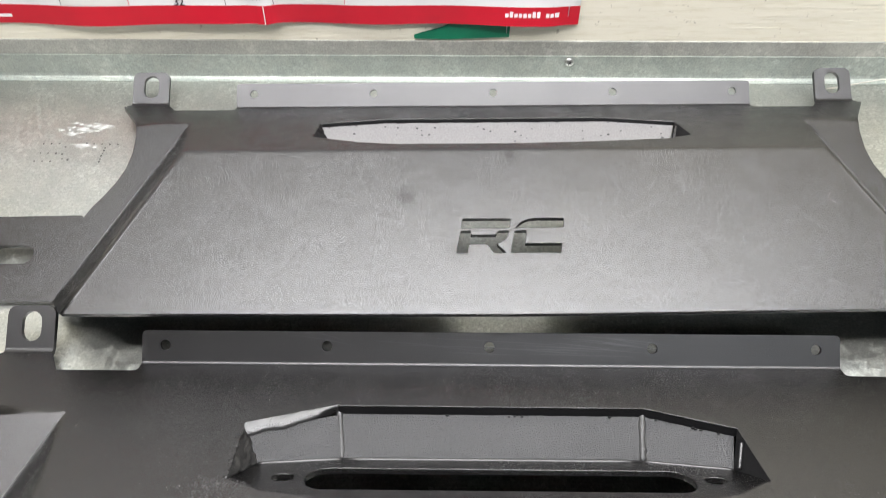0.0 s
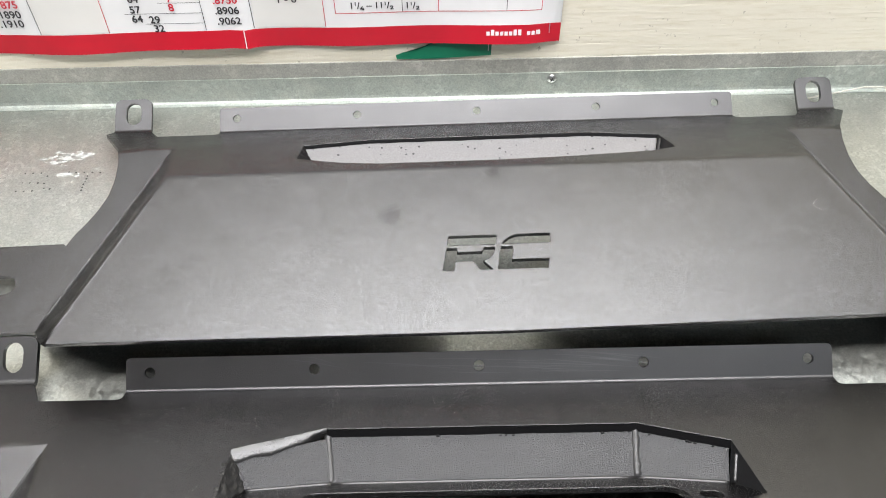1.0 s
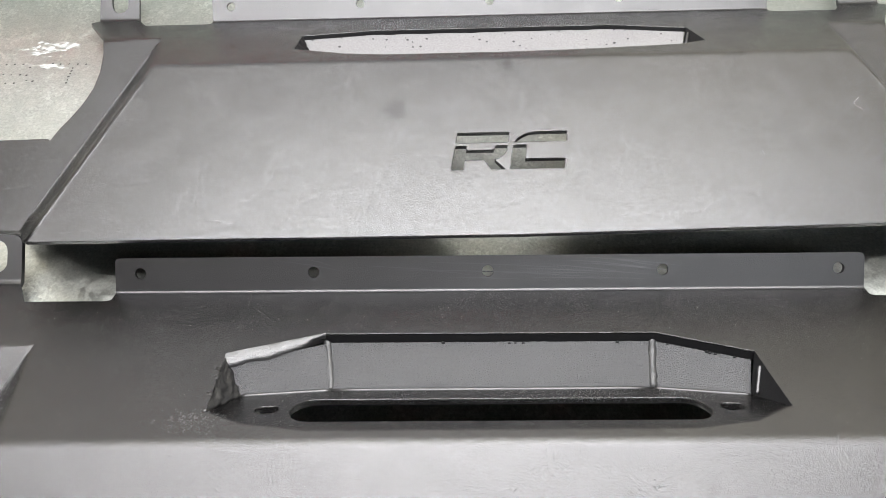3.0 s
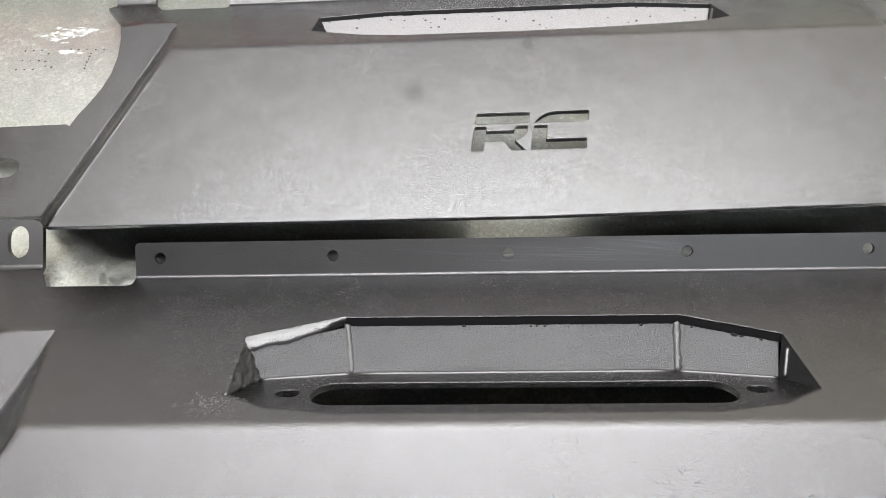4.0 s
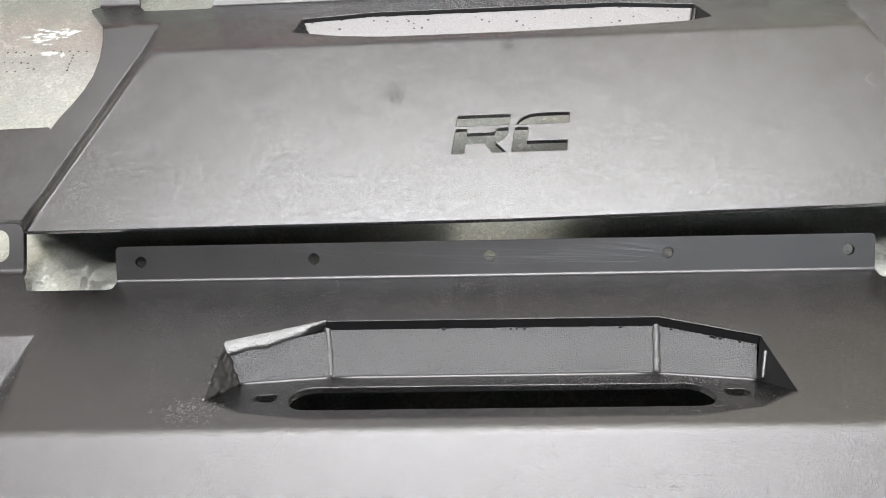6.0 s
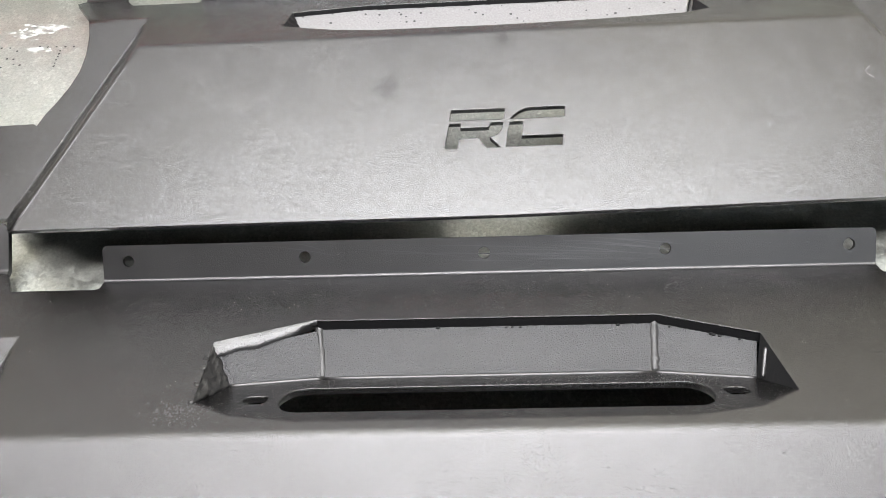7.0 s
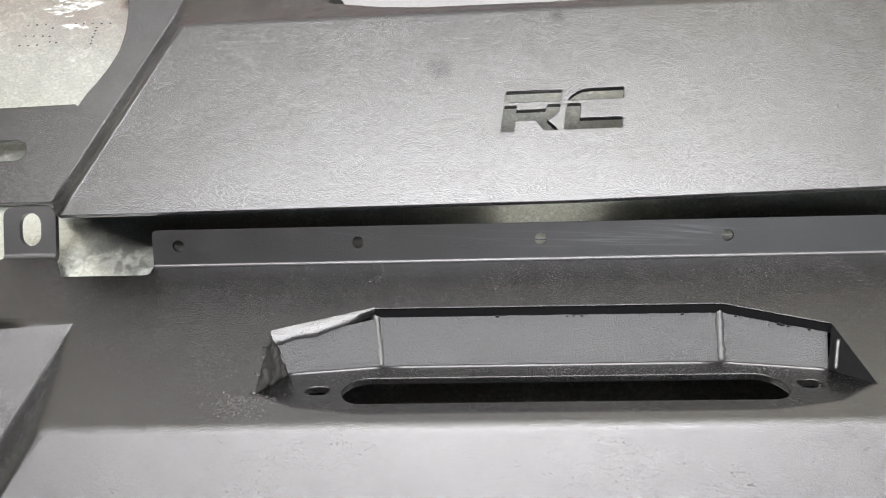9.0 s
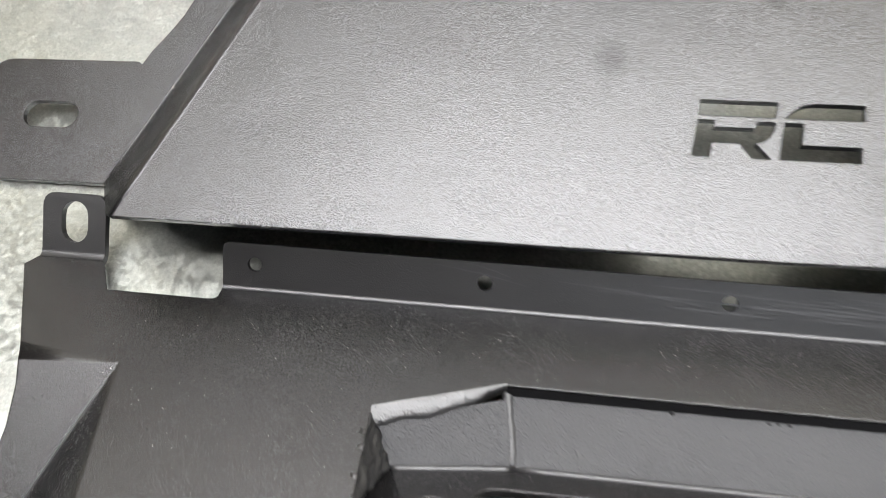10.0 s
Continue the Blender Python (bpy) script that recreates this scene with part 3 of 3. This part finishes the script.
for _ in range(200):
    x, u = -0.170 + rnd.gauss(0, 0.010), -0.130 + rnd.gauss(0, 0.0045)
    if x > -0.166 and u > -0.124:
        continue
    r = rnd.uniform(0.0002, 0.0006)
    c = Vector(s_plane(x, u))
    ring = [spatter.verts.new(c + Vector((r * math.cos(k * 1.0472), r * math.sin(k * 1.0472), -0.448 * r * math.sin(k * 1.0472)))) for k in range(6)]
    tip = spatter.verts.new(c + Vector((0, 0.0001, r * 0.35)))
    for k in range(6):
        spatter.faces.new((ring[k], ring[(k + 1) % 6], tip)).smooth = True
ob = part("weld_spatter", spatter, MAT_SKIN, near, "grainy weld spatter under the coating")
ob["kind"] = "stuff"


def strip_between(bm, pts, width, lift):
    """A thin ribbon along points on the flange."""
    prev = None
    for i, (x, s) in enumerate(pts):
        w = width * (0.3 + 0.7 * math.sin(math.pi * i / (len(pts) - 1)))
        a, b = (bm.verts.new(flange_point(x, s + d) + Vector((0, -0.0002, lift))) for d in (-w / 2, w / 2))
        if prev:
            bm.faces.new((prev[0], a, b, prev[1]))
        prev = (a, b)


# rubbed marks across the near flange
rnd = random.Random(8)
for x0, x1, s0, s1 in ((-0.150, -0.100, 0.019, 0.011), (-0.085, -0.010, 0.015, 0.008), (-0.070, 0.030, 0.012, 0.0095), (-0.02, 0.075, 0.011, 0.006), (0.015, 0.085, 0.010, 0.0085), (0.055, 0.120, 0.018, 0.011), (0.062, 0.127, 0.016, 0.010), (0.068, 0.122, 0.020, 0.013), (0.030, 0.110, 0.006, 0.0045), (-0.04, 0.05, 0.017, 0.013), (0.020, 0.118, 0.0125, 0.0075), (0.078, 0.135, 0.019, 0.0135), (-0.030, 0.022, 0.0065, 0.005), (-0.128, -0.108, 0.020, 0.0145), (0.045, 0.100, 0.0145, 0.0085)):
    bm = bmesh.new()
    pts = [(x0 + (x1 - x0) * i / 12, s0 + (s1 - s0) * (i / 12) ** 1.4 + rnd.uniform(-0.0002, 0.0002)) for i in range(13)]
    strip_between(bm, pts, 0.0007, 0.0003)
    part("scratch", bm, MAT_SCRATCH, near, "pale rubbed scratch")

# a pale chip on the seam, dark nicks and a pale hair on the far bumper's face
seam_a, seam_b = Vector(s_plane(-V1[0], V1[1])), Vector(cheek_plane(-V4[0], V4[1]))
chip = bmesh.new()
bmesh.ops.create_icosphere(chip, subdivisions=2, radius=0.0011)
rnd = random.Random(17)
for v in chip.verts:
    v.co = seam_a.lerp(seam_b, 0.645) + Vector((0.0012, 0, 0.0006)) + v.co * rnd.uniform(0.7, 1.2)
part("chip", chip, MAT_SPECK, far, "small pale chip in the coating")
for x, u, length, turn in ((0.1811, -0.2395, 0.0016, 1.9), (-0.2331, -0.2766, 0.0011, 0.4), (0.066, -0.268, 0.0008, 0.9)):
    nick = bmesh.new()
    ring = []
    for k in range(8):
        q = 2 * math.pi * k / 8
        dx, du = length * math.cos(q), 0.35 * length * math.sin(q)
        px, pu = x + dx * math.cos(turn) - du * math.sin(turn), u + dx * math.sin(turn) + du * math.cos(turn)
        ring.append(nick.verts.new(Vector(m_plane(px, pu)) + Vector((0, 0, 0.00015))))
    nick.faces.new(ring)
    part("nick", nick, MAT_INK, far, "small dark nick in the coating")
strand = []
for k in range(13):
    q = k / 12
    strand.append(Vector(m_plane(0.2625 - 0.0050 * math.sin(math.pi * q), -0.1935 - 0.011 * q)) + Vector((0, 0, 0.0006)))
hair = part("fibre", tube(strand, 0.00006), MAT_SPECK)
hair.matrix_world = far.matrix_world.copy()
tagged(hair, "thin pale fibre lying on the dark coated steel", "fibre")

# ---- on the wall ----
chart = tagged(new("wall_chart"), "white drill size chart with red stripe stapled to the wall", "chart")
CH_X0, CH_X1, CH_Z0, CH_Z1 = -0.62, 0.100, 0.070, 0.42
FACE_Y = 0.3705


def curl(x, z):
    """How far the paper stands off the wall."""
    low = math.exp(-(z - CH_Z0) / 0.045)
    wave = 0.0035 + 0.003 * math.sin(x * 17 + 0.6) + 0.0015 * math.sin(x * 43)
    crease = 0.004 * math.exp(-((x + 0.221) / 0.008) ** 2)
    free = min(1.0, (CH_X1 - x) / 0.03)
    return 0.0012 + low * (wave + crease) * free


def paper(x0, x1, z0, z1, off, nx, nz, sag=True):
    bm = bmesh.new()
    grid = []
    for i in range(nx + 1):
        x = x0 + (x1 - x0) * i / nx
        col = []
        for j in range(nz + 1):
            z = z0 + (z1 - z0) * j / nz
            dz = (0.0016 * math.sin(x * 21 + 1.0) - 0.0012 * math.sin(x * 9)) * math.exp(-(z - CH_Z0) / 0.03)
            col.append(bm.verts.new((x, FACE_Y - curl(x, z) - off, z + dz)))
        grid.append(col)
    for a, b in zip(grid, grid[1:]):
        for j in range(nz):
            bm.faces.new((a[j], b[j], b[j + 1], a[j + 1])).smooth = True
    return bm


sh = part("sheet", paper(CH_X0, CH_X1, CH_Z0, CH_Z1, 0, 90, 26), MAT_PAPER, chart, "glossy white paper")
sh.modifiers.new("thickness", "SOLIDIFY").thickness = 0.0003
part("red_stripe", paper(CH_X0, CH_X1, CH_Z0 - 0.0002, 0.0905, 0.0004, 90, 4), MAT_RED, chart, "printed red stripe")
MAT_BAND = plain("grey_print", (0.70, 0.69, 0.67), 0.4, 0, 0.02)
for x0, x1 in ((-0.427, -0.356), (-0.209, -0.139)):
    part("grey_column", paper(x0, x1, 0.0915, CH_Z1 - 0.01, 0.0003, 8, 20), MAT_BAND, chart, "pale grey printed column")


def ruled(x0, z0, x1, z1, mat, w=0.0006):
    if x0 == x1:
        bm = paper(x0 - w / 2, x0 + w / 2, z0, z1, 0.0006, 1, 16)
    else:
        bm = paper(x0, x1, z0 - w / 2, z0 + w / 2, 0.0006, 24, 1)
    part("ruled_line", bm, mat, chart)


for x, mat in ((-0.493, MAT_INK), (-0.427, MAT_INK), (-0.357, MAT_RED_INK), (-0.2585, MAT_INK), (-0.2105, MAT_INK), (-0.1385, MAT_RED_INK)):
    ruled(x, 0.0915, x, 0.40, mat)
for x, mat in ((-0.1270, MAT_RED_INK), (-0.0600, MAT_INK), (-0.0240, MAT_RED_INK), (0.0440, MAT_INK), (0.0790, MAT_RED_INK)):
    ruled(x, 0.1060, x, 0.40, mat)
ruled(-0.1270, 0.1060, 0.0790, 0.1060, MAT_RED_INK)
for x0, z in ((-0.336, 0.1305), (-0.300, 0.1215), (-0.336, 0.1105), (-0.318, 0.0995), (-0.318, 0.1400)):
    ruled(x0, z, -0.2585, z, MAT_INK, 0.0004)


def printed(text, x, z, mat, size=0.0110):
    data = bpy.data.curves.new("printed_number", "FONT")
    data.body, data.size, data.align_x, data.align_y = text, size, "CENTER", "CENTER"
    data.offset = 0.0002
    data.materials.append(mat)
    ob = new("printed_number", data)
    ob.parent = chart
    half = 0.5 * size * 0.55 * len(text)
    ob.location = (x, FACE_Y - max(curl(x - half, z), curl(x + half, z), curl(x, z)) - 0.0008, z)
    ob.rotation_euler = (radians(90), 0, 0)


for text, x, z, mat in (
    (".1820", -0.448, 0.1430, MAT_INK), (".1850", -0.449, 0.1330, MAT_INK), (".1875", -0.450, 0.1225, MAT_RED_INK), (".1890", -0.451, 0.1120, MAT_INK), (".1910", -0.452, 0.1020, MAT_INK),
    ("12 - 28", -0.391, 0.1438, MAT_INK), ("55", -0.3235, 0.1356, MAT_INK), ("64", -0.3235, 0.1262, MAT_INK), ("7", -0.2878, 0.1262, MAT_RED_INK), ("8", -0.2878, 0.1168, MAT_RED_INK),
    ("57", -0.3243, 0.1150, MAT_INK), ("64", -0.3248, 0.1052, MAT_INK), ("29", -0.3075, 0.1042, MAT_INK), ("32", -0.3055, 0.0948, MAT_INK), ("32", -0.3075, 0.1365, MAT_INK),
    (".8438", -0.2340, 0.1440, MAT_INK), (".8594", -0.2338, 0.1336, MAT_INK), (".8750", -0.2338, 0.1234, MAT_RED_INK), (".8906", -0.2338, 0.1125, MAT_INK), (".9062", -0.2338, 0.1015, MAT_INK),
    ("1 - 8", -0.1740, 0.1220, MAT_INK)):
    printed(text, x, z, mat)
for text, x, z in (
    ("3/4 \u2013 14", -0.0940, 0.1353), ("1 \u2013 11\u00b9/\u2082", -0.0840, 0.1245), ("1\u00b9/\u2084 \u2013 11\u00b9/\u2082", -0.0905, 0.1137), ("59/64", -0.0420, 0.1348), ("1 5/32", -0.0430, 0.1242), ("1\u00b9/\u2082", -0.0500, 0.1127),
    ("3\u00b9/\u2082 \u2013 8", 0.0040, 0.1357), ("4 \u2013 8", 0.0098, 0.1250), ("3 3/4", 0.0670, 0.1368), ("4\u00b9/\u2084", 0.0666, 0.1256)):
    printed(text, x, z, MAT_INK, 0.0095)
# the maker's mark as a plain bar
for k, tall in enumerate((0, 1, 0, 0, 0, 0, 1, 1, None, 0, 0, 0.3)):
    if tall is not None:
        x = 0.0240 + 0.0046 * k
        part("printed_mark", paper(x, x + 0.0034 + (0.001 if tall == 0.3 else 0), 0.0795, 0.0838 + 0.002 * tall, 0.0007, 1, 1), MAT_WHITE_INK, chart, "small white printed bar")
part("crease", paper(-0.2216, -0.2206, 0.0700, 0.0905, 0.0008, 1, 6), MAT_BAND, chart, "pale crease across the red stripe")
part("printed_mark", paper(-0.50, -0.484, 0.0765, 0.0800, 0.0007, 4, 1), MAT_WHITE_INK, chart, "small white printed mark")


def staple(x, z, y):
    st = tagged(new("staple"), "bright wire staple pressed into the wall", "staple", "staples")
    st.location = (x, y, z)
    part("crown", box(-0.0004, 0.0004, -0.0008, 0, -0.0055, 0.0055, 0.0002), MAT_STEEL, st)
    for s in (-1, 1):
        part("leg", box(-0.0004, 0.0004, 0.0, 0.0040, s * 0.0055 - 0.0004, s * 0.0055 + 0.0004), MAT_STEEL, st)


staple(0.0885, 0.0850, FACE_Y - 0.0030)
staple(0.0270, 0.0640, FACE_Y - 0.0012)

# torn green tape under the chart
bm = bmesh.new()
rnd = random.Random(4)
upper = [(0.0305, 0.0705), (-0.030, 0.0700)] + [(-0.030 - 0.040 * k / 9, 0.0690 - 0.0145 * k / 9 + rnd.uniform(-0.0012, 0.0012)) for k in range(1, 10)]
lower = [(-0.069, 0.0505), (-0.030, 0.0500), (0.0, 0.0515), (0.0300, 0.0530)]
bm.faces.new([bm.verts.new((x, FACE_Y - 0.0006, z)) for x, z in upper + lower])
bmesh.ops.triangulate(bm, faces=bm.faces[:])
for f in bm.faces:
    if f.normal.y > 0:
        f.normal_flip()
tape = part("green_tape", bm, MAT_TAPE)
tape.modifiers.new("thickness", "SOLIDIFY").thickness = 0.0003
tagged(tape, "torn strip of dark green tape on the white wall", "tape")

# screw in the angle strip
screw = tagged(new("screw"), "cross-head zinc screw in the galvanised angle strip", "screw")
screw.location = (0.0965, 0.3684, 0.0232)
bm = bmesh.new()
rings = []
for r, d in ((0.0052, 0.0), (0.0052, 0.0008), (0.0046, 0.0018), (0.0032, 0.0026), (0.0016, 0.0029)):
    rings.append([bm.verts.new((r * math.cos(k * math.pi / 10), -d, r * math.sin(k * math.pi / 10))) for k in range(20)])
for a, b in zip(rings, rings[1:]):
    for k in range(20):
        bm.faces.new((a[k], a[(k + 1) % 20], b[(k + 1) % 20], b[k])).smooth = True
bm.faces.new(rings[-1])
bmesh.ops.recalc_face_normals(bm, faces=bm.faces[:])
part("screw_head", bm, MAT_STEEL, screw)
# two black bars give the cross recess its shade; nothing is cut in
for a in (20, 110):
    c = part("cross_shade", box(-0.0026, 0.0026, -0.0031, -0.0012, -0.00045, 0.00045), MAT_INK, screw, "black cross bars for the shade in the recess")
    c.rotation_euler = (0, radians(a), 0)


wire = part("wire", tube([(0.374 + 0.02 * i, 0.350 + 0.010 * math.sin(i * 0.55) - 0.0006 * i, 0.0032 + 0.0085 * max(0.0, math.sin(i * 0.6 - 0.9))) for i in range(16)], 0.0008), MAT_WIRE)
tagged(wire, "loose bare metal wire lying along the bench back", "wire")

# ---- marks on the bench ----
marks = bmesh.new()


def ink_dot(x, y, r=0.0010):
    c = [marks.verts.new((x + r * math.cos(k * 1.0472), y + r * math.sin(k * 1.0472), 0.0003)) for k in range(6)]
    marks.faces.new(c)


rnd = random.Random(6)
DOTS = [(-0.3987 + 0.0080 * k, 0.2582 - 0.0003 * k) for k in range(5)] + [(-0.3779, 0.2520 - 0.0041 * k) for k in range(6)]
DOTS += [(-0.4420 + 0.0080 * k + shift, y) for y, shift in ((0.2577, 0.0), (0.2434, 0.0016), (0.2317, 0.0)) for k in range(3)]
DOTS += [(-0.4184, 0.2534), (-0.4176, 0.2424), (-0.4158, 0.2353), (-0.4096, 0.2343)]
for x, y in DOTS:
    ink_dot(x + rnd.uniform(-0.0004, 0.0004), y + rnd.uniform(-0.0003, 0.0003), rnd.uniform(0.0008, 0.0012))
ob = tagged(part("stencil_dots", marks, MAT_DOT), "faint black dot stencil marks on the galvanised sheet", "marking", kind="stuff")


def smear(cx, cy, rx, ry, seed, count):
    """A cloudy patch of residue: many thin overlapping spots, thicker in the middle."""
    rnd = random.Random(seed)
    bm = bmesh.new()
    for n in range(count):
        x, y = cx + rnd.gauss(0, 0.45) * rx, cy + rnd.gauss(0, 0.45) * ry
        sx, sy = rnd.uniform(0.0008, 0.0042), rnd.uniform(0.0006, 0.0022)
        ring = []
        for k in range(10):
            a, q = 2 * math.pi * k / 10, rnd.uniform(0.55, 1.1)
            ring.append(bm.verts.new((x + sx * q * math.cos(a), y + sy * q * math.sin(a), 0.0002 + 0.000002 * n)))
        bm.faces.new(ring)
    return tagged(part("paint_smear", bm, MAT_SMEAR), "pale smear of dried residue on the bench", "smear", "smears")


smear(-0.4130, 0.2800, 0.017, 0.011, 1, 60)
smear(-0.3915, 0.2850, 0.009, 0.005, 2, 24)
smear(-0.3990, 0.2555, 0.014, 0.0032, 3, 26)

# dried residue on the sheet between the two bumpers
rnd = random.Random(31)
flecks = bmesh.new()
for _ in range(170):
    x = min(max(rnd.gauss(0.205, 0.045), 0.11), 0.30)
    y = 0.052 + rnd.gauss(0, 0.0035)
    rx, ry = rnd.uniform(0.0006, 0.0045), rnd.uniform(0.0003, 0.0011)
    turn = rnd.uniform(-0.5, 0.5)
    ring = []
    for k in range(9):
        a, q = 2 * math.pi * k / 9, rnd.uniform(0.5, 1.1)
        dx, dy = rx * q * math.cos(a), ry * q * math.sin(a)
        ring.append(flecks.verts.new((x + dx * math.cos(turn) - dy * math.sin(turn), y + dx * math.sin(turn) + dy * math.cos(turn), 0.0003 + 0.000002 * _)))
    flecks.faces.new(ring)
tagged(part("residue_flecks", flecks, MAT_SMEAR), "pale dried residue flecks on the galvanised sheet", "residue", kind="stuff")
